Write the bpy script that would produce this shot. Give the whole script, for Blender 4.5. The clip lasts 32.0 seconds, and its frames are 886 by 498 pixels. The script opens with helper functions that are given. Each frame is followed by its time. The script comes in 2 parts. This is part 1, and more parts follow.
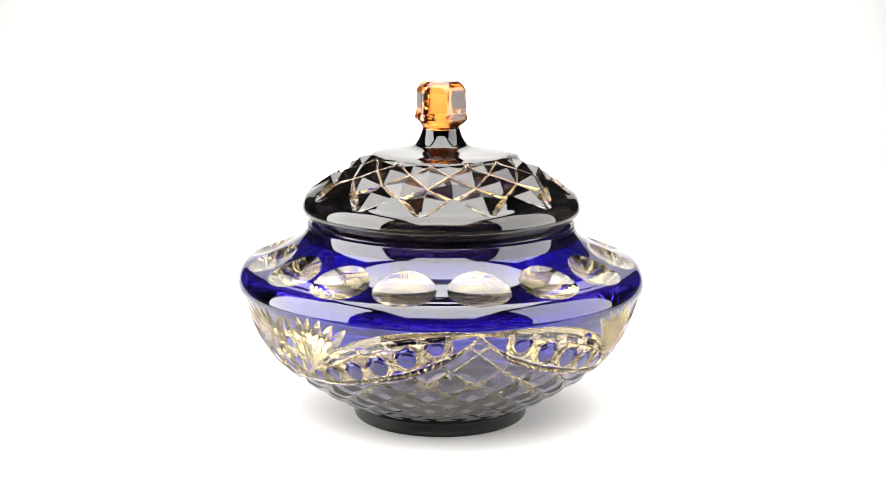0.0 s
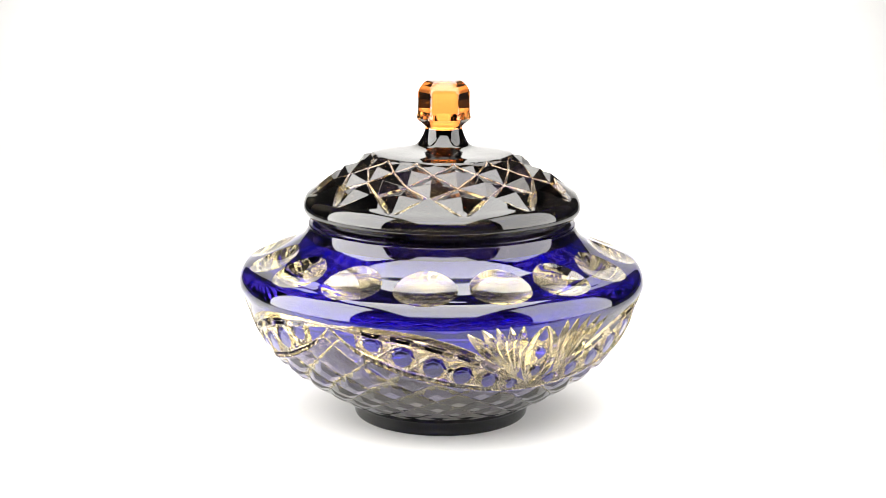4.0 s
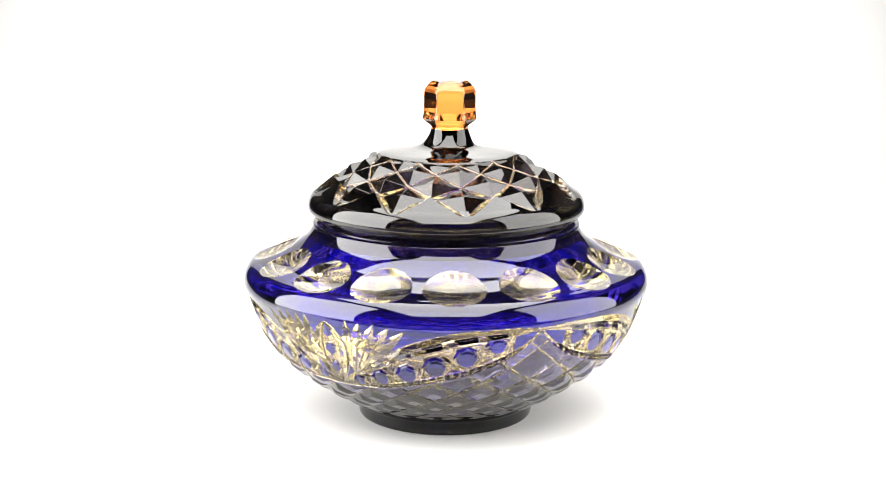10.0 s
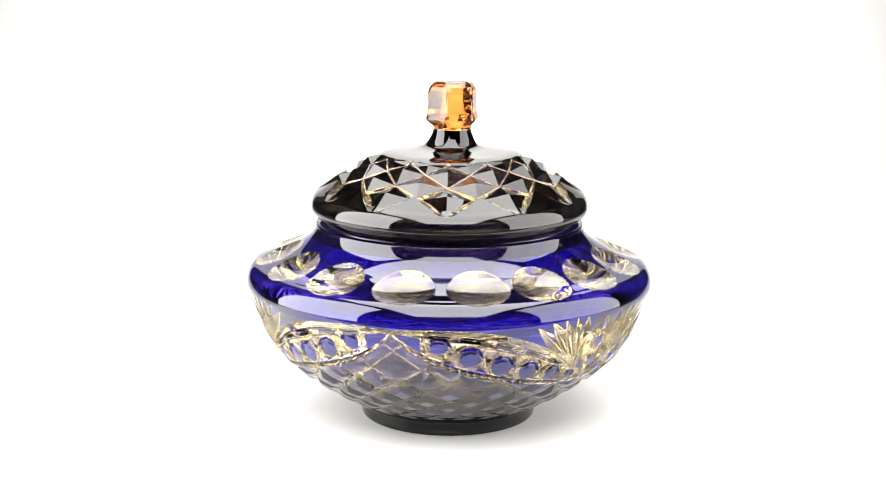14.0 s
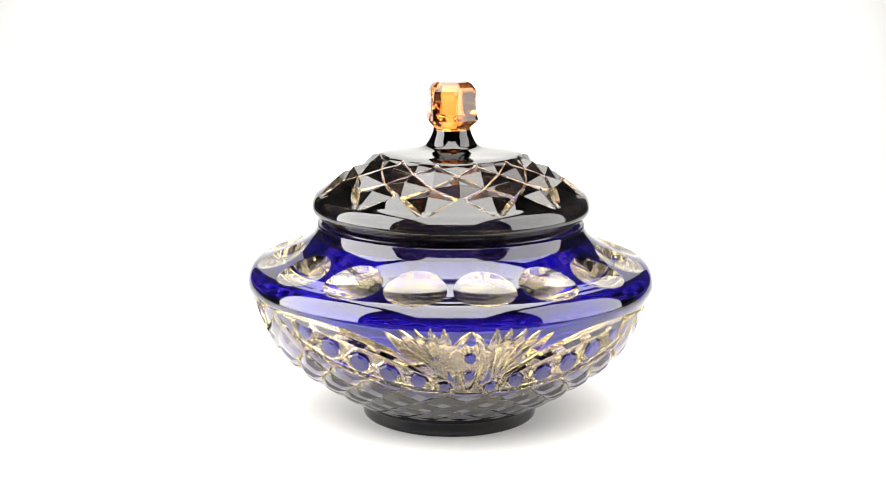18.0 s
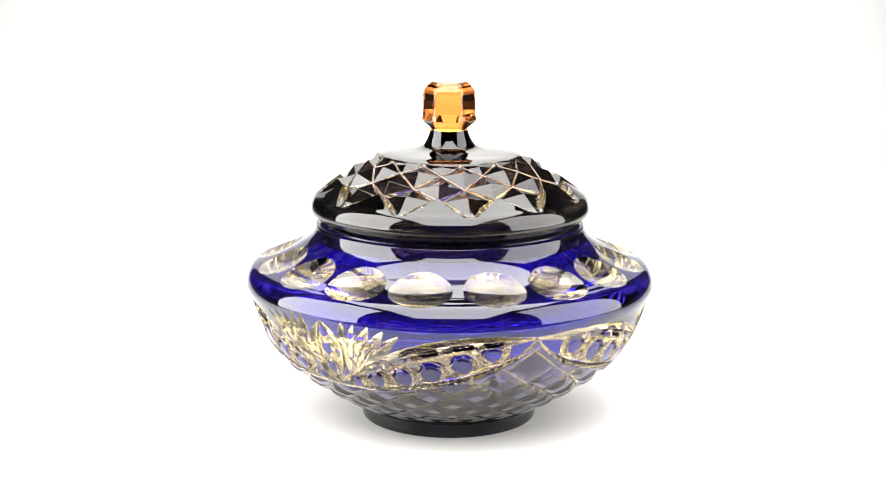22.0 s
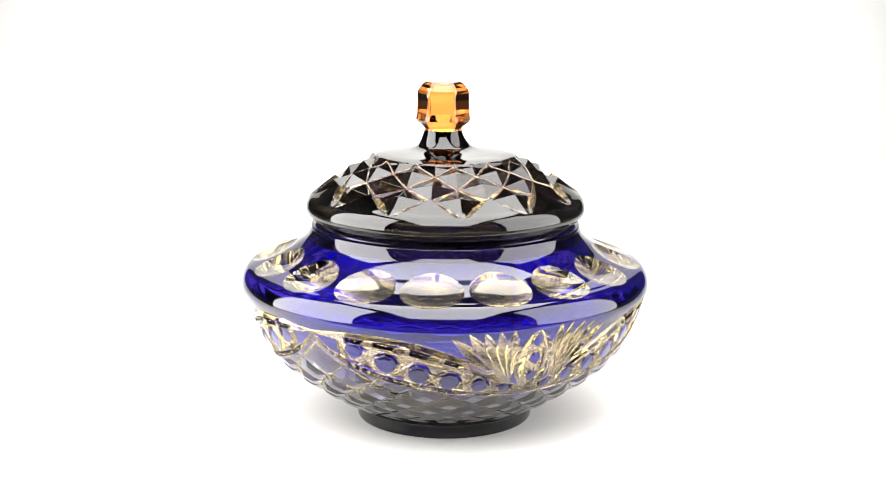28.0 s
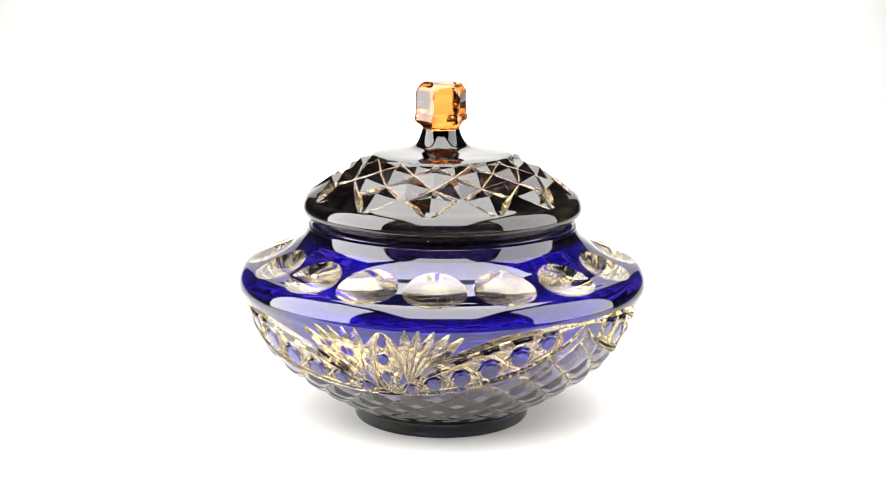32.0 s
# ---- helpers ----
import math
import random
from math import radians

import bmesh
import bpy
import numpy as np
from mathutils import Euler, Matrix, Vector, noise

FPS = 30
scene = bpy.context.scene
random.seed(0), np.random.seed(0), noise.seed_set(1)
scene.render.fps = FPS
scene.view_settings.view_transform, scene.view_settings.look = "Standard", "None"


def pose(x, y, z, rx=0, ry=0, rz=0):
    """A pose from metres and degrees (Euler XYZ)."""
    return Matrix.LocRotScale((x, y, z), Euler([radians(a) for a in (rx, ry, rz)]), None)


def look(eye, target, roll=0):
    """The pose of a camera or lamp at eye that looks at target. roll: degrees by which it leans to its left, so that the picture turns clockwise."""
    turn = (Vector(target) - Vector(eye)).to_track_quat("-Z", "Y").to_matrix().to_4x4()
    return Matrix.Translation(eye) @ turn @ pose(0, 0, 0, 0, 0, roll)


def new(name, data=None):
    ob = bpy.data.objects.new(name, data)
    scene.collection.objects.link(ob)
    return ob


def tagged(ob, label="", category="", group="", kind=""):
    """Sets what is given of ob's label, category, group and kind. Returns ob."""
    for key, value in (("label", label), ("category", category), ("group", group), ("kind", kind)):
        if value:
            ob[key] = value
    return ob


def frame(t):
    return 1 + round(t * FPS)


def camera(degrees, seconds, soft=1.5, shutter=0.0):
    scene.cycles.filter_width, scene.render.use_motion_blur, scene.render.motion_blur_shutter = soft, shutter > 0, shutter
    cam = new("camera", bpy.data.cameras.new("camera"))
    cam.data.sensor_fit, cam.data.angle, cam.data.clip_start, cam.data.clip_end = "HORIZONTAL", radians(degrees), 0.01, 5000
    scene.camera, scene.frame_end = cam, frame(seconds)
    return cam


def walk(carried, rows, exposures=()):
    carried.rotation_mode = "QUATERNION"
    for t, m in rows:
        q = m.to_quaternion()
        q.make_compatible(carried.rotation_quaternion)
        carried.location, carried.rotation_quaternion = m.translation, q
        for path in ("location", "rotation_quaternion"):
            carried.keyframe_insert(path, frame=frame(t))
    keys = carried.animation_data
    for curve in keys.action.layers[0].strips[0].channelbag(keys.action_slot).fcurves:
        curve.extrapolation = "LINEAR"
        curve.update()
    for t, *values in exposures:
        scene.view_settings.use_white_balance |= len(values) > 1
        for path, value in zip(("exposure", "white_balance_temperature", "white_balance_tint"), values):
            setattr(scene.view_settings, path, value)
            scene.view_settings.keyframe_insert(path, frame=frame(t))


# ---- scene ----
# A covered cut-glass bowl turns slowly on a white sweep before a fixed camera.
U = 0.09 / 356                      # the drawing unit of the glass profiles, in metres
TURN = 10.28                        # degrees per second, clockwise from above
SECONDS = 32.0

# ---- camera ----
cam = camera(2 * math.degrees(math.atan(784 / 3000)), SECONDS, 0.8)
PITCH, REACH, AIM = radians(12.5), 3000 * U, 0.0753
aim = (-5 * U, 0.0, AIM)
eye = (-5 * U, -REACH * math.cos(PITCH), AIM + REACH * math.sin(PITCH))
view = look(eye, aim, 0.35)
walk(cam, [(0.0, view), (SECONDS, view)], [(0.0, -0.06), (SECONDS, -0.06)])

# ---- light ----
world = bpy.data.worlds.new("studio_dark")
scene.world = world
world.use_nodes = True
world.node_tree.nodes["Background"].inputs[0].default_value = (0.02, 0.02, 0.02, 1)
world.node_tree.nodes["Background"].inputs[1].default_value = 1.0


def softbox(name, where, target, width, height, watts, tint=(1.0, 0.985, 0.96)):
    lamp = bpy.data.lights.new(name, "AREA")
    lamp.shape, lamp.size, lamp.size_y, lamp.energy, lamp.color = "RECTANGLE", width, height, watts, tint
    ob = new(name, lamp)
    ob.matrix_world = look(where, target)
    return ob


softbox("softbox", (-0.62, -0.22, 0.42), (0.0, -0.22, 0.42), 0.68, 1.30, 24)
softbox("softbox", (0.62, -0.22, 0.42), (0.0, -0.22, 0.42), 0.68, 1.30, 13.5)
softbox("overhead_softbox", (0.0, -0.29, 0.80), (0.0, -0.289, 0.0), 0.73, 1.42, 25)
softbox("backdrop_light", (0.0, 0.40, 1.50), (0.0, 1.36, 1.24), 1.90, 0.30, 102)


# ---- materials ----
def material(name):
    m = bpy.data.materials.new(name)
    m.use_nodes = True
    t = m.node_tree
    return m, t, t.nodes["Principled BSDF"]


def node(t, kind, **values):
    n = t.nodes.new(kind)
    for k, v in values.items():
        n.inputs[k.replace("_", " ")].default_value = v
    return n


def glass(name, colour, ior=1.62, rough=0.0, streak=0.0):
    """Clear or tinted crystal; colour is what one pass through the surface lets by."""
    m, t, b = material(name)
    b.inputs["Transmission Weight"].default_value = 1.0
    b.inputs["IOR"].default_value = ior
    b.inputs["Roughness"].default_value = rough
    coord = t.nodes.new("ShaderNodeTexCoord")
    n = node(t, "ShaderNodeTexNoise", Scale=38.0, Detail=3.0)
    t.links.new(coord.outputs["Object"], n.inputs["Vector"])
    mix = t.nodes.new("ShaderNodeMix")
    mix.data_type = "RGBA"
    mix.inputs[6].default_value = (*[c * (1 - streak) for c in colour], 1)
    mix.inputs[7].default_value = (*[min(1, c * (1 + streak)) for c in colour], 1)
    t.links.new(n.outputs["Fac"], mix.inputs[0])
    t.links.new(mix.outputs[2], b.inputs["Base Color"])
    # faint waviness of hand-polished glass
    w = node(t, "ShaderNodeTexNoise", Scale=60.0, Detail=1.0)
    t.links.new(coord.outputs["Object"], w.inputs["Vector"])
    bump = node(t, "ShaderNodeBump", Strength=0.015, Distance=0.002)
    t.links.new(w.outputs["Fac"], bump.inputs["Height"])
    t.links.new(bump.outputs["Normal"], b.inputs["Normal"])
    return m


cobalt = glass("cobalt_overlay_glass", (0.0007, 0.0002, 0.185), 1.67, 0.0, 0.15)
# the neck lets by far less blue than the wall below it
neck_glass = glass("dark_neck_overlay_glass", (0.0006, 0.0003, 0.008), 1.62, 0.0, 0.15)
cobalt_deep = glass("thick_overlay_glass", (0.038, 0.031, 0.025), 1.60, 0.0, 0.15)
cobalt_mid = glass("half_thick_overlay_glass", (0.05, 0.042, 0.14), 1.62, 0.0, 0.2)
# near-black colour stands in for the dark studio refracted by the swag cuts
panel_glass = glass("dark_refraction_glass", (0.0008, 0.0006, 0.004), 1.50, 0.0, 0.15)
foot_glass = glass("dark_foot_glass", (0.0015, 0.0015, 0.0015), 1.40, 0.0, 0.15)
crystal = glass("cut_crystal", (1.0, 0.76, 0.31), 1.56, 0.02, 0.02)
leaf_crystal = glass("ground_leaf_crystal", (1.0, 0.785, 0.325), 1.54, 0.11, 0.04)
print_crystal = glass("print_crystal", (0.82, 0.72, 0.48), 1.54, 0.04, 0.02)
inside = glass("inner_crystal", (1.0, 0.99, 0.96), 1.60, 0.0, 0.02)
smoke = glass("smoke_overlay_glass", (0.0016, 0.0014, 0.0013), 1.64, 0.0, 0.1)
smoke_facet = glass("facet_smoke_glass", (0.009, 0.0055, 0.004), 1.66, 0.0, 0.15)
smoke_cut = glass("cut_smoke_glass", (0.70, 0.36, 0.13), 1.62, 0.0, 0.1)
amber = glass("amber_glass", (0.80, 0.235, 0.045), 1.60, 0.0, 0.05)


def plain(name, colour, rough, grain, amount, bump=0.0):
    m, t, b = material(name)
    coord = t.nodes.new("ShaderNodeTexCoord")
    fine = node(t, "ShaderNodeTexNoise", Scale=grain, Detail=6.0)
    wide = node(t, "ShaderNodeTexNoise", Scale=grain / 40, Detail=3.0)
    for n in (fine, wide):
        t.links.new(coord.outputs["Object"], n.inputs["Vector"])
    add = t.nodes.new("ShaderNodeMath")
    add.operation = "MULTIPLY"
    t.links.new(fine.outputs["Fac"], add.inputs[0])
    t.links.new(wide.outputs["Fac"], add.inputs[1])
    mix = t.nodes.new("ShaderNodeMix")
    mix.data_type = "RGBA"
    mix.inputs[6].default_value = (*[c * (1 - amount) for c in colour], 1)
    mix.inputs[7].default_value = (*[min(1, c * (1 + amount)) for c in colour], 1)
    t.links.new(add.outputs[0], mix.inputs[0])
    t.links.new(mix.outputs[2], b.inputs["Base Color"])
    b.inputs["Roughness"].default_value = rough
    if bump:
        k = node(t, "ShaderNodeBump", Strength=bump, Distance=0.001)
        t.links.new(fine.outputs["Fac"], k.inputs["Height"])
        t.links.new(k.outputs["Normal"], b.inputs["Normal"])
    return m


white = plain("white_sweep", (0.72, 0.715, 0.705), 0.35, 300, 0.03, 0.02)
dark = plain("dark_studio_paint", (0.011, 0.011, 0.011), 0.9, 120, 0.2, 0.1)


# ---- mesh helpers ----
def mesh_of(name, verts, faces, mat, smooth):
    me = bpy.data.meshes.new(name)
    verts, faces = np.asarray(verts, np.float32), np.asarray(faces, np.int32)
    n, k = faces.shape
    me.vertices.add(len(verts))
    me.vertices.foreach_set("co", verts.ravel())
    me.loops.add(n * k)
    me.loops.foreach_set("vertex_index", faces.ravel())
    me.polygons.add(n)
    me.polygons.foreach_set("loop_start", np.arange(0, n * k, k, dtype=np.int32))
    me.update(calc_edges=True)
    me.polygons.foreach_set("use_smooth", np.full(n, smooth))
    me.materials.append(mat)
    me.validate()
    return me


def child(name, me, parent, label=""):
    ob = new(name, me)
    ob.parent = parent
    return tagged(ob, label)


def part(name, bm, mat, parent, label="", smooth=False):
    me = bpy.data.meshes.new(name)
    bm.to_mesh(me)
    bm.free()
    me.materials.append(mat)
    for p in me.polygons:
        p.use_smooth = smooth
    ob = new(name, me)
    if parent:
        ob.parent = parent
    return tagged(ob, label)


def smooth_profile(points, steps):
    """A smooth curve through (r, z) points, with the given spacing for each stretch of z: rows of (z from, spacing)."""
    p = np.array(points, float)
    d = np.r_[0, np.cumsum(np.hypot(*np.diff(p, axis=0).T))]
    g = np.gradient(p, d, axis=0)

    def at(q):
        k = np.clip(np.searchsorted(d, q) - 1, 0, len(d) - 2)
        h = (d[k + 1] - d[k])[:, None]
        u = (q - d[k])[:, None] / h
        return ((2 * u**3 - 3 * u**2 + 1) * p[k] + (u**3 - 2 * u**2 + u) * h * g[k]
                + (3 * u**2 - 2 * u**3) * p[k + 1] + (u**3 - u**2) * h * g[k + 1])
    q = [0.0]
    while q[-1] < d[-1] - 0.01:
        z = at(np.array([q[-1]]))[0, 1]
        q.append(q[-1] + [s for zz, s in steps if z >= zz][-1])
    q = np.array(q[:-1] + [d[-1]]) if d[-1] - q[-2] > 0.3 else np.array(q[:-2] + [d[-1]])
    return at(q), q


def normals(prof):
    t = np.gradient(prof, axis=0)
    n = np.stack([t[:, 1], -t[:, 0]], 1)
    return n / np.linalg.norm(n, axis=1)[:, None]


def grid_points(prof, out, depth, columns):
    """Points of a surface of revolution cut inwards by depth (rows x columns), in metres. Angle 0 faces -y."""
    a = np.radians(np.arange(columns) * 360 / columns - 90)
    r = prof[:, 0, None] - out[:, 0, None] * depth
    z = prof[:, 1, None] - out[:, 1, None] * depth
    return np.stack([r * np.cos(a), r * np.sin(a), z], -1) * U


def grid_faces(rows, columns):
    i, j = np.meshgrid(np.arange(rows - 1), np.arange(columns), indexing="ij")
    k = (j + 1) % columns
    return np.stack([i * columns + j, i * columns + k, (i + 1) * columns + k, (i + 1) * columns + j], -1).reshape(-1, 4)


def piece_mesh(name, pts, faces, mat, smooth, flank=None):
    """One mesh of the given quads; where flank is given, the quads of each flank keep their own corner points, so that the crease stays sharp."""
    verts, quads, count = [], [], 0
    for k in (np.unique(flank) if flank is not None else (None,)):
        chosen = faces if k is None else faces[flank == k]
        used, idx = np.unique(chosen, return_inverse=True)
        verts.append(pts.reshape(-1, 3)[used])
        quads.append(idx.reshape(chosen.shape) + count)
        count += len(used)
    return mesh_of(name, np.concatenate(verts), np.concatenate(quads), mat, smooth)


def wrap(a):
    return (a + 180) % 360 - 180


def groove(dist, half, steep):
    """Depth of a V cut of the given half width."""
    return np.maximum(0, half - np.abs(dist)) * steep


def leaf(x, y, a, b, half, steep, full=0.6):
    """Depth of a leaf-shaped V cut from a (narrow foot) to b (pointed tip)."""
    ax, ay = a
    dx, dy = b[0] - ax, b[1] - ay
    n = math.hypot(dx, dy)
    u = ((x - ax) * dx + (y - ay) * dy) / n / n
    v = ((x - ax) * dy - (y - ay) * dx) / n
    w = np.where(u < full, np.sin(np.clip(u / full, 0, 1) * math.pi / 2) ** 1.2, np.clip((1 - u) / (1 - full), 0, 1) ** 0.75)
    w = np.where((u > 0) & (u < 1), w, 0) * half
    return np.maximum(0, w - np.abs(v)) * steep, v > 0


# ---- the bowl ----
BOWL = [(151, 0), (154, 1.5), (155.5, 6), (156, 12), (156.5, 18), (157.5, 24), (162, 28), (181, 37), (211, 54), (245, 77), (276, 100),
        (302, 125), (323, 154), (337.5, 186), (346, 210), (353, 230), (356.4, 239), (357.8, 246), (357.2, 253), (355.6, 259.5),
        (353, 265.5), (349.8, 270.6), (346.2, 274.8), (342, 277.8), (330, 282.7), (318, 287.2), (306, 291.8), (294, 296.9), (282, 302.5), (270, 308.4),
        (261, 313.8), (254.5, 318.2), (249.3, 322.2), (245.2, 326), (242.1, 329.7), (239.6, 334), (237.4, 339), (235.7, 344), (234.5, 349),
        (230.2, 351),
        (228, 354), (225, 357.5), (222, 361)]
FANS = (69.4, 190.3, 313.2)          # the three fans, in degrees from the front at the start
PEAKS = (10.4, 128.7, 249.8)         # the three crests where the swags meet
PRINTS = (12.0, 36.2, 59.8, 82.4, 105.4, 129.7, 152.8, 174.0, 195.5, 217.0, 240.0, 262.3, 283.8, 305.2, 326.8, 348.8)   # the shoulder's round cuts


def fan_angle(a):
    """Signed angle from the nearest fan, stretched so that a crest always lies at 60 degrees; and the fan's number."""
    marks = sorted([(f, 0) for f in FANS] + [(p, 60) for p in PEAKS])
    x = [m[0] for m in marks]
    x = np.array([x[-1] - 360] + x + [x[0] + 360])
    base = -60.0 + 60 * np.arange(len(x))
    run = np.interp(a, x, base)               # a crest at 0, a fan at 60, a crest at 120 ...
    return (run % 120) - 60, (run // 120).astype(int) % 3, run


def bowl_cut(a, z, r, s):
    """Depth of the cuts and the kind and number of the piece, for all points of the outer wall."""
    f, sector, run = fan_angle(a)
    flat = z
    sag = np.interp(a, [0, 10, 69, 128, 190, 247, 313, 355, 360], [-6, -7, 2, -7, 0, 6, 4, -4, -6])     # the swags were not marked out quite level
    z = flat + sag * np.clip((flat - 60) / 80, 0, 1) * np.clip((275 - flat) / 25, 0, 1)
    e = np.abs(f)
    x = np.radians(f) * 325                   # units along the wall at the swags' mean radius
    side = (f > 0).astype(int)
    top = np.interp(e, [0, 6, 10, 15, 20, 25, 30, 35, 41, 50, 60], [130, 150, 162, 181, 197, 209.5, 219.5, 226.5, 231, 232, 227])
    low = np.interp(e, [0, 11, 18, 25, 31, 39, 44, 50, 55, 58, 60], [121, 123, 127, 133, 140, 150, 159, 172, 190, 206, 222])
    depth = np.zeros_like(a)
    kind = np.zeros(a.shape, np.int32)
    number = np.zeros(a.shape, np.int32)
    flank = np.zeros(a.shape, np.int32)

    def put(d, code, num):
        hit = d > depth
        depth[hit] = d[hit]
        show = hit & (d > 0.10)
        kind[show] = code
        number[show] = num[show] if isinstance(num, np.ndarray) else num

    # lattice of crossing spiral cuts between the swags and the foot
    order = np.argsort(flat[:, 0])
    w = np.zeros(len(z))
    w[1:] = np.cumsum(np.diff(s[:, 0]) / np.maximum(r[1:, 0], 1))
    w0 = np.interp(134, flat[order, 0], w[order])
    rise = np.degrees(w - w0)[:, None]
    p = (run + rise / 0.84) / 15.0
    q = (run - rise / 0.84) / 15.0
    dp, dq = np.abs(p - np.round(p)), np.abs(q - np.round(q))
    zone = (z < low - 2) & (z > 29)
    scale = np.radians(15) * r * 0.64
    edge = np.minimum(dp, dq)
    fade = np.clip((z - 29) / 10, 0, 1) * np.clip((low - z) / 8, 0.35, 1)
    pillow = np.clip((0.30 - edge) / 0.30, 0, 1) * 6.5 * scale / 50 * np.interp(z, [35, 60, 90, 115, 140], [0.28, 0.45, 0.95, 1.25, 0.9])
    mild = np.where((np.floor(p) - np.floor(q) >= 1) & (e > 51) & (z > 134), 0.3, 1.0)      # the cell under a crest is all but flat
    d = np.where(zone, pillow * fade * mild, 0)
    depth = d.copy()
    cell = zone
    kind[cell] = 2
    fp, fq = np.floor(p).astype(int), np.floor(q).astype(int)
    number[cell] = ((fp - fq + 100) * 64 + (fp + fq) % 48)[cell]
    slot = np.interp(z, [60, 85, 97, 112, 135, 160], [0.0, 0.4, 2.0, 4.8, 4.6, 1.0]) * np.interp(e, [14, 34], [0.35, 1.0])
    along = np.where(dp < dq, dq, dp)
    slot = slot * (0.16 + 1.35 * np.sqrt(np.clip(1 - np.abs(along - 0.26) / 0.20, 0, 1)))
    core = zone & (edge * scale < slot)
    depth[core] += ((slot - edge * scale) * 0.35 * fade)[core]
    kind[core] = 1
    number[core] = sector[core]

    # swag band: a long mitre under its upper edge, a row of small panels, the buttons, and a toothed lower rail;
    # narrow ridges stand between valleys that fall away from them on both sides
    owner = sector * 2 + side
    band = (z < top) & (z > low)
    down, above = top - z, z - low
    u = np.radians(e) * 325
    strip = np.interp(e, [5, 14, 30, 48, 60], [3, 10, 13, 10, 3])
    panel = np.interp(e, [7, 14, 30, 48, 57, 60], [1, 8, 14, 11, 4, 2])
    rail = np.interp(e, [4, 14, 34, 52, 60], [3, 6.5, 9, 8, 3])
    ridge = np.minimum(np.abs(down - strip), np.abs(down - strip - panel))
    ridge = np.minimum(ridge, np.abs(above - rail))
    tooth = np.abs((u / 13.0) % 1 - 0.5) * 2
    ridge = np.where(above < rail, np.minimum(ridge, np.abs(above - 1 - tooth * (rail - 2)) * 0.75), ridge)
    field = band & (above > rail) & (down > strip + panel)
    centres = [(7.0, 132, 8), (14.5, 142, 12), (22.8, 151, 14.5), (31.0, 164, 16), (39.7, 180, 16), (48.0, 199, 13.5), (55.5, 214, 7)]
    bound = np.full(a.shape, 99.0)
    gap = np.full(a.shape, 99.0)
    lift = np.zeros(a.shape)
    which = np.zeros(a.shape, np.int32)
    for k, (ce, cz, size) in enumerate(centres):
        du, dv = u - math.radians(ce) * 325, (z - cz) * 1.14
        du, dv = du * 0.94 + dv * 0.34, dv * 0.94 - du * 0.34
        octagon = np.maximum(np.maximum(np.abs(du), np.abs(dv)), (np.abs(du) + np.abs(dv)) * 0.74) / size
        nearer = octagon < bound
        bound[nearer] = octagon[nearer]
        gap[nearer] = ((octagon - 1) * size)[nearer]
        which[nearer] = k
        lift[nearer] = dv[nearer]
        # a small gable over each button, in the row of panels
        gable = np.abs(down - strip - panel + np.clip(panel - np.abs(u - math.radians(ce) * 325) * 1.1, 0, 99)) * 0.7
        in_row = (down > strip) & (down < strip + panel) & (np.abs(du) < size * 1.3)
        ridge[in_row] = np.minimum(ridge, gable)[in_row]
        # crossed ties half way to the next button
        if k + 1 < len(centres):
            me, mz = (ce + centres[k + 1][0]) / 2, (cz + centres[k + 1][1]) / 2
            mu, mv = u - math.radians(me) * 325, (z - mz) * 1.14
            mu, mv = mu * 0.94 + mv * 0.34, mv * 0.94 - mu * 0.34
            tie = np.abs(np.abs(mu) - np.abs(mv) * 0.62) * 0.85
            close = field & (np.abs(mu) < 13) & (np.abs(mv) < 26)
            ridge[close] = np.minimum(ridge, tie)[close]
    ring = np.where(field, np.abs(gap - 4.2), 99)
    ridge = np.minimum(ridge, ring)
    bevel = field & (gap > 0) & (gap < 4.2)
    valley = 1.0 + np.minimum(ridge, 4.5) * 0.85
    put(np.where(band & (down > strip) & ~bevel, valley, 0), 3, owner)
    put(np.where(bevel, 1.0 + np.minimum(gap, 4.2 - gap) * 0.9, 0), 3, owner)
    mitre = np.where(down < strip * 0.3, down * 1.5, (strip - down) * 0.62 + 0.5)
    put(np.where(band & (down <= strip), mitre, 0), 12, owner)
    # panels in the row under the mitre, near-black for the dark studio refracted there
    place = np.radians(np.array([c[0] for c in centres])[which]) * 325
    level = (down - strip) / panel
    upper = level < 0.42
    foot_line = np.where(upper, strip + panel * 0.36, strip + panel * 0.92)
    inside_row = np.where(upper, (level > 0.10) & (level < 0.36), (level > 0.48) & (level < 0.92))
    reach = np.array([c[2] for c in centres], float)[which] * np.where(upper, 1.25, 1.02)
    slab = band & inside_row & (np.abs(u - place - (level - 0.5) * 5) < reach) & (e > 10) & (e < 53)
    kind[slab] = 8
    depth[slab] = (0.6 + (foot_line - down) * 0.85)[slab]
    number[slab] = (owner * 64 + which * 2 + upper)[slab]
    # teeth along the lower rail, coloured near-black for the same dark refraction
    teeth = band & (above > 1.0 + (1 - tooth) * (rail - 2)) & (above < rail - 0.8) & (e > 9) & (e < 54)
    kind[teeth] = 9
    depth[teeth] = (0.5 + above * 0.8)[teeth]
    number[teeth] = owner[teeth]
    bound = np.where((e > 52.5) & (above > rail * 0.6), 0.5, bound)
    button = field & (bound <= 1.0)
    sizes = np.array([c[2] for c in centres], float)[which]
    crown = field & (gap > 0) & (gap < 6.0) & (lift > sizes * 0.62) & (e < 54)      # the dark upper bevel of a button
    depth[crown] = (1.0 + gap * 1.1)[crown]
    kind[crown] = 4
    number[crown] = (which + 16 * (sector * 2 + side))[crown]
    kind[button] = 4
    depth[button] = (1.0 + np.where((lift > 0) & (e < 52.5), np.clip(5.0 + gap, 0, 5) * 0.45, 0))[button]
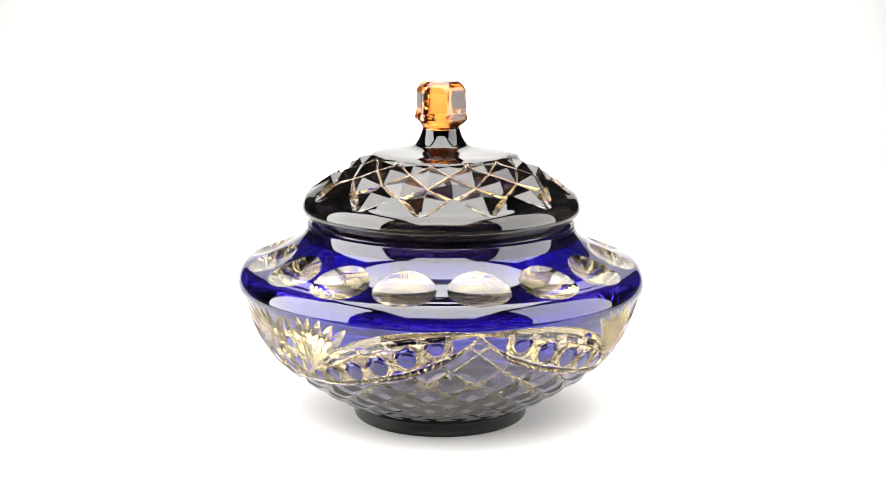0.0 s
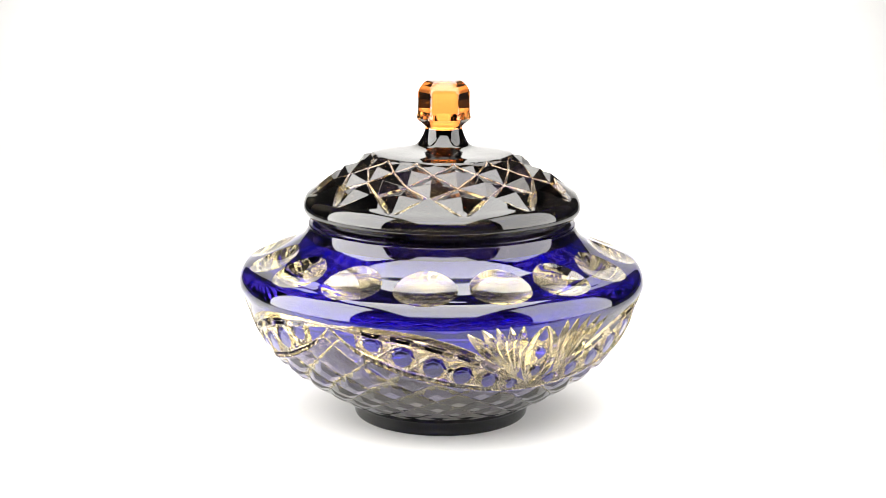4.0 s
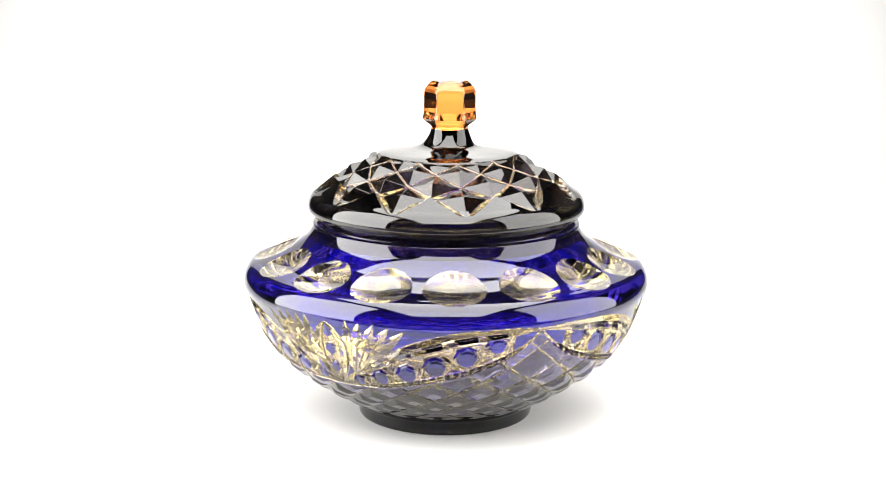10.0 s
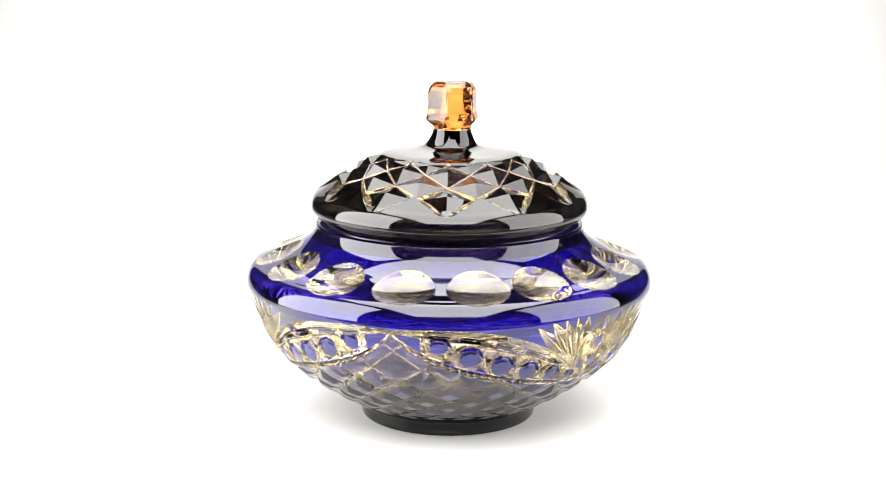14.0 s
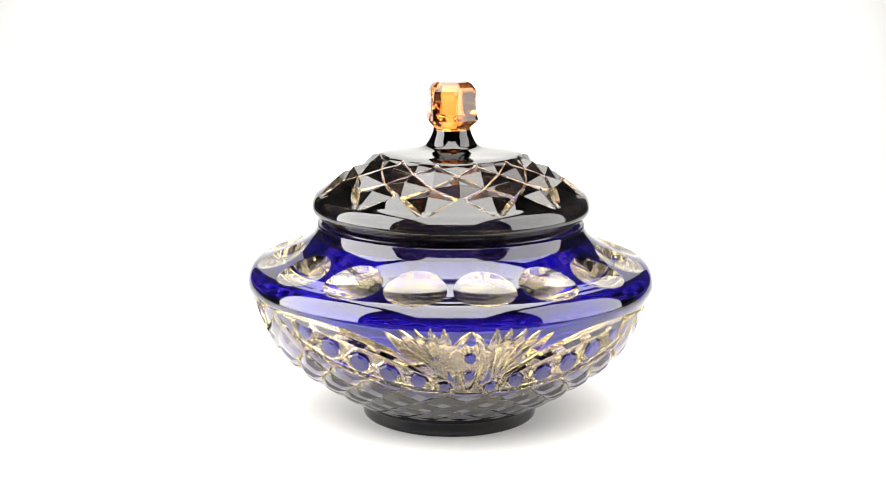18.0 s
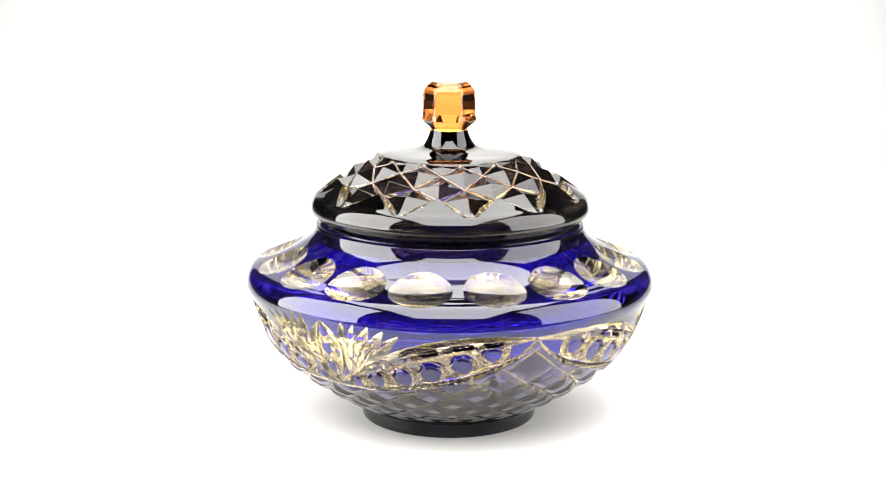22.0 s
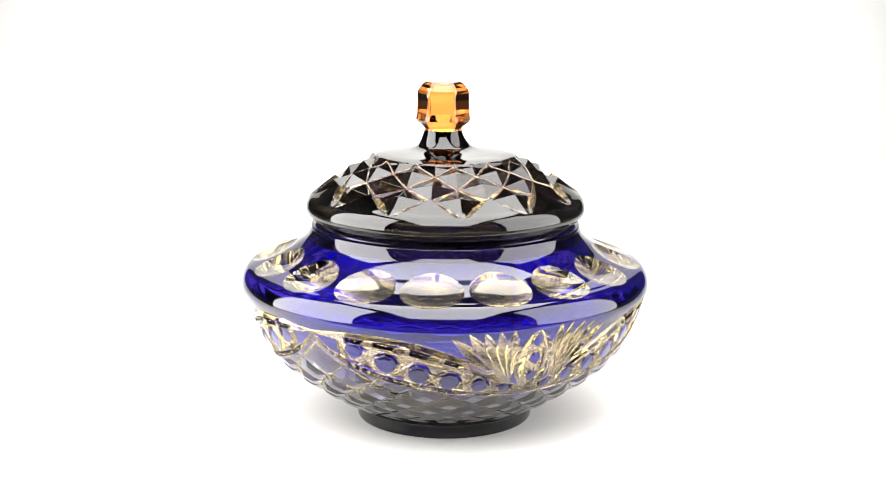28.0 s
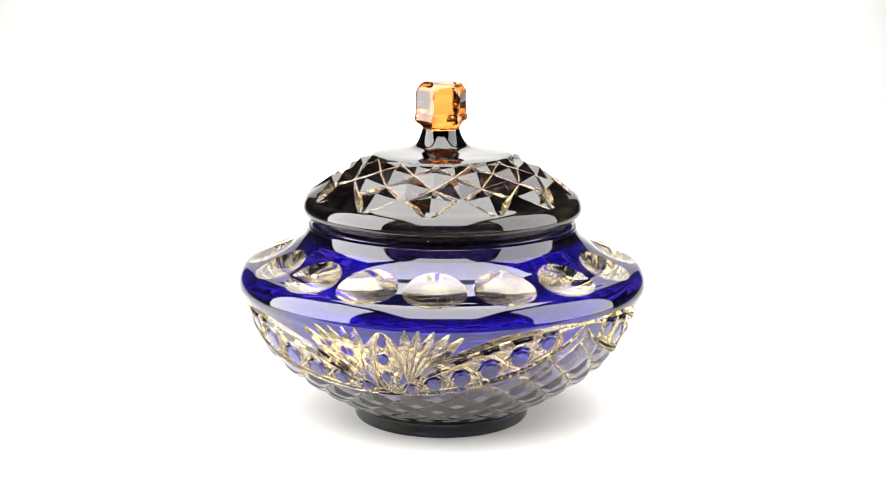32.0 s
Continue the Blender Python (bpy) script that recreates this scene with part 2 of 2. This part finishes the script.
    number[button] = (which + 16 * (sector * 2 + side))[button]

    # fan of leaf cuts and its almond medallion
    near = e < 26
    tips = [(-21.5, 231), (-17.6, 239), (-13.8, 240), (-10.1, 242), (-6.6, 242.5), (6.4, 243), (10.1, 242.5), (14.2, 241.5), (18.2, 236), (22.0, 229)]
    for k, (te, tz) in enumerate(tips):
        foot = (math.copysign(5.6 + 0.10 * abs(te), te), 146 + 0.25 * abs(te))
        d, right = leaf(x, z, (math.radians(foot[0]) * 325, foot[1]), (math.radians(te) * 335, tz), 10.4, 0.62, 0.66)
        clear = near & (d > 0)
        keep = clear & (kind != 0)
        depth[keep & (d > 0.4)] = 0
        put(np.where(near, d, 0), 20 + k, sector)
        flank[kind == 20 + k] = right[kind == 20 + k]
    half = 33 * np.sin(np.clip((z - 128) / (238 - 128), 0, 1) * math.pi) ** 0.72
    lens_in = half * 0.46
    med = (np.abs(x) < half) & (z > 128) & (z < 238)
    depth[med] = 0
    put(np.where(med & (np.abs(x) > lens_in), groove(np.abs(x) - (half + lens_in) / 2, (half - lens_in) / 2 + 0.01, 0.62) + 0.2, 0), 11, sector)
    core = med & (np.abs(x) <= lens_in)
    bound = np.full(a.shape, 9.0)
    for cz, size in ((188, 9.6), (156, 8.8)):
        u, v = x, (z - cz)
        octagon = np.maximum(np.maximum(np.abs(u), np.abs(v)), (np.abs(u) + np.abs(v)) * 0.74) / size
        bound = np.minimum(bound, octagon)
    put(np.where(core, np.clip((bound - 1) * 10, 0, 3.0) + np.abs((x / 7 + z / 8) % 1 - 0.5) * 2 * (bound > 1), 0), 5, sector)
    put(np.where(core, groove(np.abs(np.abs(x) - np.abs(z - 207)), 1.8, 1.0), 0) * (bound > 1), 5, sector)
    dot = core & (bound <= 1)
    kind[dot] = 6
    depth[dot] = 0.6
    number[dot] = (sector * 2 + (z < 172))[dot]
    cap = core & (bound > 0.72) & (bound <= 1) & ((z > 193) | ((z < 172) & (z > 160)))      # the dark upper bevels of the two buttons
    depth[cap] = (0.6 + (bound - 0.72) * 12)[cap]
    spear = core & (z > 209) & (np.abs(x) < np.minimum((238 - z) * 0.42, (z - 207) * 1.3))
    depth[spear] = 0.3 + np.abs(x[spear]) * 0.15
    kind[spear] = 10
    number[spear] = sector[spear]
    flank[kind == 11] = (x[kind == 11] > 0) * 2 + (np.abs(x) > (half + lens_in) / 2)[kind == 11]

    # round prints ground into the shoulder
    gaps = np.stack([wrap(a - p) for p in PRINTS])
    n = np.argmin(np.abs(gaps), axis=0)
    off = np.take_along_axis(gaps, n[None], 0)[0]
    s0 = np.interp(290.8, flat[order, 0], s[order, 0])
    u, v = np.radians(off) * 318, s - s0
    rho = (u / 55.0) ** 2 + (v / 46.0) ** 2
    d = np.where((rho < 1) & (flat > 262), 7.5 * (1 - rho), 0)
    put(d, 7, n.astype(np.int32))
    return depth, kind, number, flank


def build_bowl():
    thing = tagged(new("covered_bowl"), "cobalt blue cut-to-clear crystal bowl, squat and round, on a white sweep", "bowl")
    columns = 2240
    prof, s = smooth_profile(BOWL, [(-1, 2.5), (26, 1.25), (110, 1.0), (246, 1.7), (312, 1.5), (330, 3.0), (343, 1.0)])
    out = normals(prof)
    a = np.broadcast_to(np.arange(columns) * 360 / columns, (len(prof), columns)).copy()
    z = np.broadcast_to(prof[:, 1, None], a.shape).copy()
    r = np.broadcast_to(prof[:, 0, None], a.shape).copy()
    sg = np.broadcast_to(s[:, None], a.shape).copy()
    drawn = np.interp(z, [0, 36, 76.5, 100.5, 127, 157.5, 191.5, 216.5, 236, 250.5, 276, 299.5, 309.5, 400],
                      [0, 37, 77, 100, 125, 154, 186, 210, 230, 246, 272, 295, 305, 395.5])     # heights on the cutter's drawing
    depth, kind, number, flank = bowl_cut(a, drawn, r, sg)
    pts = grid_points(prof, out, depth, columns)
    faces = grid_faces(len(prof), columns)
    # a quad belongs to the most deeply cut of its corners
    fk, fd = kind.ravel()[faces], depth.ravel()[faces]
    pick = np.argmax(np.where(fk > 0, fd + 1, 0), axis=1)
    rows = np.arange(len(faces))
    flank = flank.ravel()[faces][rows, pick]
    fk, fn = fk[rows, pick], number.ravel()[faces][rows, pick]
    row = rows // columns
    zz = prof[row, 1]
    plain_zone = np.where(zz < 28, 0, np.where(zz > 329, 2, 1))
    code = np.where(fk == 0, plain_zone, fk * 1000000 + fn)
    names = {1: ("lattice_cut", leaf_crystal, False, "clear crossing grooves"), 2: ("diamond_facet", cobalt_deep, False, ""),
             3: ("swag_band", crystal, False, "clear golden band of fine crossed cuts"), 4: ("button", cobalt, True, ""),
             5: ("medallion", crystal, False, "clear almond-shaped cut medallion"), 6: ("medallion_button", cobalt, True, ""),
             7: ("thumbprint", print_crystal, True, "clear round concave print"), 8: ("panel", panel_glass, False, ""),
             9: ("toothed_rail", panel_glass, False, "dark toothed lower rail of a swag"),
             10: ("medallion_spear", cobalt, True, ""), 12: ("mitre_cut", crystal, False, "long clear golden cut along a swag")}
    fans = {}
    # slivers join the plain wall
    marks, count = np.unique(code, return_counts=True)
    code[np.isin(code, marks[(count < 14) & np.isin(marks // 1000000, (2, 4, 6, 8))])] = 1
    order = np.argsort(code, kind="stable")
    marks, starts = np.unique(code[order], return_index=True)
    for m, chunk in zip(marks, np.split(order, starts[1:])):
        m = int(m)
        if m < 10:
            name, label = (("foot", "dark blue glass foot ring"), ("wall", "cobalt blue glass wall"), ("neck", "dark cobalt blue glass neck"))[m]
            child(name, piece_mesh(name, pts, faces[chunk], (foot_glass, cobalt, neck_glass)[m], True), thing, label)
            continue
        k, num = m // 1000000, m % 1000000
        if k == 11 or k >= 20:
            name = "fan_leaf" if k >= 20 else "medallion_petal"
            child(name, piece_mesh(name, pts, faces[chunk], leaf_crystal, True, flank[chunk]), fans[num], "clear leaf-shaped cut")
            continue
        name, mat, smooth, label = names[k]
        if k == 2 and zz[chunk].mean() > 98:
            mat = cobalt_mid
        ob = child(name, piece_mesh(name, pts, faces[chunk], mat, smooth), thing, label)
        if k == 5:
            fans[num] = ob
    # the inner wall, the rim and the underside
    inner = [(222, 361), (220.5, 363), (217, 363), (214.5, 360), (214, 347), (215, 328), (220, 311), (230, 298), (244, 286), (258, 273),
             (270, 258), (279, 240), (284, 220), (284, 200), (277, 176), (263, 150), (243, 124), (216, 98), (184, 74), (150, 56), (120, 44), (60, 40), (1, 39)]
    p, _ = smooth_profile(inner, [(-1, 5.0)])
    p[:, 0] = np.maximum(p[:, 0], 0.5)
    n = normals(p)
    cols = 200
    g = grid_points(p, n, np.zeros((len(p), cols)), cols)
    child("inner_wall", piece_mesh("inner_wall", g, grid_faces(len(p), cols), inside, True), thing, "clear inner glass wall and rim")
    under = np.array([(0.5, 9), (60, 9), (120, 8), (138, 5), (145, 0.4), (151, 0)], float)
    g = grid_points(under, normals(under), np.zeros((len(under), cols)), cols)
    child("base", piece_mesh("base", g, grid_faces(len(under), cols), foot_glass, True), thing, "dark glass underside")
    return thing


# ---- the lid ----
LID = [(219, 363), (233, 363), (240, 367), (244, 375), (243, 386), (237, 398), (224, 408), (202, 424), (176, 442.5), (151, 457), (130, 467.5), (111, 473),
       (90, 476.4), (72, 478.6), (60, 480.4), (53, 482.2), (47, 485), (42, 491), (38, 498), (35, 505), (33.5, 509.5), (33, 513)]
CROSSINGS = (5.8, 34.8, 65.6, 95.0, 126.8, 158.2, 189.3, 219.8, 249.0, 280.3, 309.0, 338.0)
LEAN = (math.cos(radians(103.5)) * 5.0, math.sin(radians(103.5)) * 5.0)


LID_HEIGHTS = ([360, 368.5, 387, 414.5, 430, 448, 461.5, 475.5, 520], [354.5, 363, 385, 411, 426, 444, 459, 474.5, 520.5])   # on the lid, on the drawing
CROSS_AT = np.r_[CROSSINGS[-1] - 360, CROSSINGS, CROSSINGS[0] + 360, CROSSINGS[1] + 360]
CROSS_RUN = np.arange(-1, 14) * 30.0
TIERS = [398, 424, 441, 458, 469]


def lid_point(prof, out, p, q, sunk):
    """The point of the lid at a place of the lattice of cuts, sunk by a depth that differs from tier to tier."""
    tall = np.clip(p - q, -1, 3)
    z = np.interp(np.interp(tall, [-1, 0, 1, 2, 3], TIERS), LID_HEIGHTS[1], LID_HEIGHTS[0])
    a = np.radians(np.interp((p + q) * 15, CROSS_RUN, CROSS_AT) - 90)
    d = np.interp(tall, [-1, 0, 1, 2, 3], [2, 13, 12, 9, 5]) * sunk
    r = np.interp(z, prof[:, 1], prof[:, 0]) - d * np.interp(z, prof[:, 1], out[:, 0])
    return np.stack([r * np.cos(a), r * np.sin(a), z - d * np.interp(z, prof[:, 1], out[:, 1])], -1) * U


def flat_facets(prof, out, p, q):
    """Four flat triangles to each diamond of the lattice, from its sides up to a point in its middle."""
    fp, fq = np.floor(p), np.floor(q)
    u, v = p - fp, q - fq
    along_p = np.minimum(u, 1 - u) < np.minimum(v, 1 - v)
    far = np.where(along_p, u > 0.5, v > 0.5)
    near = np.where(along_p, np.minimum(u, 1 - u), np.minimum(v, 1 - v))
    b = np.where(along_p, v, u) - near
    w = 2 * near
    p0 = fp + np.where(along_p, far, 0)
    q0 = fq + np.where(along_p, 0, far)
    p1, q1 = p0 + np.where(along_p, 0, 1), q0 + np.where(along_p, 1, 0)
    return (lid_point(prof, out, fp + 0.5, fq + 0.5, 0.0) * w[..., None] + lid_point(prof, out, p0, q0, 1.0) * (1 - w - b)[..., None]
            + lid_point(prof, out, p1, q1, 1.0) * b[..., None])


def lid_cut(a, z, r):
    run = np.interp(a, CROSS_AT, CROSS_RUN)
    tall = np.interp(z, TIERS, [-1.0, 0, 1.0, 2.0, 3.0])
    p, q = run / 30 + tall / 2, run / 30 - tall / 2
    dp, dq = np.abs(p - np.round(p)), np.abs(q - np.round(q))
    zone = (z > TIERS[0]) & (z < TIERS[4])
    scale = np.radians(30) * r * 0.55
    fade = np.minimum(np.clip((z - TIERS[0]) / 9, 0, 1), np.clip((TIERS[4] + 0.5 - z) / 3, 0, 1))
    broad = np.interp(z, [406, 413, 424, 431, 440], [2.0, 5.5, 5.5, 3.6, 1.5])
    line = np.maximum(np.maximum(0, broad - dp * scale), np.maximum(0, broad - dq * scale)) * 0.6 * fade
    # the lowest cells stay plain below the crossings
    below = (z < TIERS[1]) & (np.abs(run / 30 - np.round(run / 30)) < 0.5 * np.clip((TIERS[1] - z) / 26, 0, 1) * 0.88)
    depth = np.where(zone & ~below, line, 0)
    cell = zone & ~below & (fade > 0.05)
    is_line = cell & (line > 0.25)
    fp, fq = np.floor(p).astype(int), np.floor(q).astype(int)
    up, uq = p - fp, q - fq
    quarter = np.where(dp < dq, np.where(up < 0.5, 0, 1), np.where(uq < 0.5, 2, 3))
    number = ((fp - fq + 50) * 100 + (fp + fq) % 24 * 4 + quarter).astype(np.int32)
    flat = np.where(zone & ~below, fade, 0)
    return p, q, flat, depth, np.where(is_line & (z < 434), 3, np.where(is_line, 1, np.where(cell, 2, 0))), np.where(is_line, np.where(z < 434, np.round(run / 30).astype(int) % 12, 0), number)


def build_lid():
    thing = tagged(new("lid"), "smoky dark glass lid with faceted star cuts and an amber knob", "lid")
    columns = 1440
    prof, s = smooth_profile(LID, [(-1, 2.5), (394, 1.0), (470, 2.5)])
    out = normals(prof)
    a = np.broadcast_to(np.arange(columns) * 360 / columns, (len(prof), columns)).copy()
    z = np.broadcast_to(prof[:, 1, None], a.shape).copy()
    r = np.broadcast_to(prof[:, 0, None], a.shape).copy()
    p, q, flat, depth, kind, number = lid_cut(a, np.interp(z, *LID_HEIGHTS), r)
    pts = grid_points(prof, out, np.zeros(a.shape), columns)
    pts += flat[..., None] * (flat_facets(prof, out, p, q) - pts) + grid_points(prof, out, depth, columns) - pts
    lean = np.clip((prof[:, 1] - 462) / 40, 0, 1)[:, None] * U
    pts[:, :, 0] += lean * LEAN[0]
    pts[:, :, 1] += lean * LEAN[1]
    faces = grid_faces(len(prof), columns)
    fk, fd = kind.ravel()[faces], depth.ravel()[faces]
    pick = np.argmax(np.where(fk > 0, fd + 1, 0), axis=1)
    rows = np.arange(len(faces))
    fk, fn = fk[rows, pick], number.ravel()[faces][rows, pick]
    zz = prof[rows // columns, 1]
    code = np.where(fk == 0, np.where(zz < 440, 0, 1), fk * 100000 + fn)
    marks, count = np.unique(code, return_counts=True)
    code[np.isin(code, marks[(count < 30) & (marks >= 200000) & (marks < 300000)])] = 100000
    order = np.argsort(code, kind="stable")
    marks, starts = np.unique(code[order], return_index=True)
    for m, chunk in zip(marks, np.split(order, starts[1:])):
        m = int(m)
        if m < 2:
            name, label = (("lip", "smooth black glass lip"), ("dome", "smooth dark dome and stem"))[m]
            child(name, piece_mesh(name, pts, faces[chunk], smoke, True), thing, label)
        elif m >= 300000:
            child("star_cut", piece_mesh("star_cut", pts, faces[chunk], crystal, False), thing, "clear golden crossing of two cuts")
        elif m < 200000:
            child("groove", piece_mesh("groove", pts, faces[chunk], smoke_cut, False), thing, "clear crossing grooves")
        else:
            child("facet", piece_mesh("facet", pts, faces[chunk], smoke_facet, False), thing)
    cols = 180
    inner = [(219, 363), (214, 366), (213, 374), (210, 384), (196, 398), (172, 412), (146, 428), (120, 443), (94, 452), (60, 457), (30, 459), (1, 460)]
    p, _ = smooth_profile(inner, [(-1, 5.0)])
    p[:, 0] = np.maximum(p[:, 0], 0.5)
    g = grid_points(p, normals(p), np.zeros((len(p), cols)), cols)
    child("inner_wall", piece_mesh("inner_wall", g, grid_faces(len(p), cols), inside, True), thing, "inner face of the lid")
    # the knob: a round collar under a six-sided block with hollow faces and chamfered crown
    rows_k = [(33, 33, 513.0), (33, 33, 515), (34, 34.5, 518), (37, 39.5, 522), (41.8, 45.8, 527), (43.5, 47.5, 531), (42.5, 46.5, 536), (40.2, 45.5, 543), (39.4, 45.0, 562),
              (40.0, 45.3, 573), (40.2, 45.2, 577), (39.2, 43.0, 582.5), (36.4, 39.2, 588), (32.4, 34.8, 593), (28.5, 30.4, 596.3), (22, 23.4, 597.7), (12, 12.8, 598.3), (0.5, 0.5, 598.4)]
    cols = 96
    ang = np.arange(cols) * 360 / cols
    off = (ang + 30) % 60 - 30
    pts = []
    for flat, corner, zk in rows_k:
        hexa = flat / np.cos(np.radians(off))
        six = np.clip((zk - 516) / 8, 0, 1)
        rr = np.minimum(hexa, corner) * six + flat * (1 - six)
        t = np.radians(ang + 103.5 - 90)
        pts.append(np.stack([rr * np.cos(t) + LEAN[0], rr * np.sin(t) + LEAN[1], np.full(cols, zk)], -1) * U)
    pts = np.array(pts)
    faces = grid_faces(len(rows_k), cols)
    child("knob", piece_mesh("knob", pts, faces, amber, False), thing, "six-sided amber glass knob")
    g = grid_points(np.array([(0.5, 513.0), (33.0, 513.0)]), np.array([(0, -1.0), (0, -1.0)]), np.zeros((2, 96)), 96)
    g[:, :, 0] += LEAN[0] * U
    g[:, :, 1] += LEAN[1] * U
    child("knob_seat", piece_mesh("knob_seat", g, grid_faces(2, 96), amber, False), thing, "amber joint under the knob")
    return thing


# ---- the studio ----
def build_studio():
    bm = bmesh.new()
    curve = [(-0.172, 0.0), (0.30, 0.0), (0.62, 0.0)]
    for k in range(1, 13):
        t = k / 12 * math.pi / 2
        curve.append((0.62 + 0.26 * math.sin(t), 0.26 - 0.26 * math.cos(t)))
    curve.append((0.88, 0.92))
    rows = []
    for y, zz in curve:
        rows.append([bm.verts.new((x, y, zz)) for x in (-0.44, 0.44)])
    for p, q in zip(rows, rows[1:]):
        bm.faces.new((p[0], p[1], q[1], q[0]))
    sweep = part("backdrop", bm, white, None, "", True)
    mod = sweep.modifiers.new("thickness", "SOLIDIFY")
    mod.thickness, mod.offset = 0.003, -1
    tagged(sweep, "seamless white studio sweep under and behind the bowl", "backdrop", kind="structure")

    def slab(name, x0, y0, z0, x1, y1, z1, label, category):
        b = bmesh.new()
        bmesh.ops.create_cube(b, size=1)
        bmesh.ops.scale(b, vec=(x1 - x0, y1 - y0, z1 - z0), verts=b.verts)
        bmesh.ops.translate(b, vec=((x0 + x1) / 2, (y0 + y1) / 2, (z0 + z1) / 2), verts=b.verts)
        return tagged(part(name, b, dark, None), label, category, kind="structure")
    slab("floor", -2.2, -2.2, -0.08, 2.2, 2.2, -0.0035, "dark matt studio floor", "floor")
    slab("wall_north", -2.2, 2.2, -0.08, 2.2, 2.3, 2.5, "dark matt studio wall", "wall")
    slab("wall_south", -2.2, -2.3, -0.08, 2.2, -2.2, 2.5, "dark matt studio wall", "wall")
    slab("wall_east", 2.2, -2.3, -0.08, 2.3, 2.3, 2.5, "dark matt studio wall", "wall")
    slab("wall_west", -2.3, -2.3, -0.08, -2.2, 2.3, 2.5, "dark matt studio wall", "wall")
    slab("ceiling", -2.3, -2.3, 2.5, 2.3, 2.3, 2.6, "dark matt studio ceiling", "ceiling")


build_studio()
bowl = build_bowl()
lid = build_lid()


def spot(t):
    """Where the bowl's axis stands, a little off the centre of the turn, and how far it has turned."""
    a = radians(190.5 - TURN * t)
    return pose(8.5 * U * math.cos(a), 8.5 * U * math.sin(a), 0.0, 0, 0, -TURN * t)


def motions():
    rows = [(k * 0.5, spot(k * 0.5)) for k in range(int(SECONDS * 2) + 1)]
    walk(bowl, rows)
    walk(lid, rows)


motions()
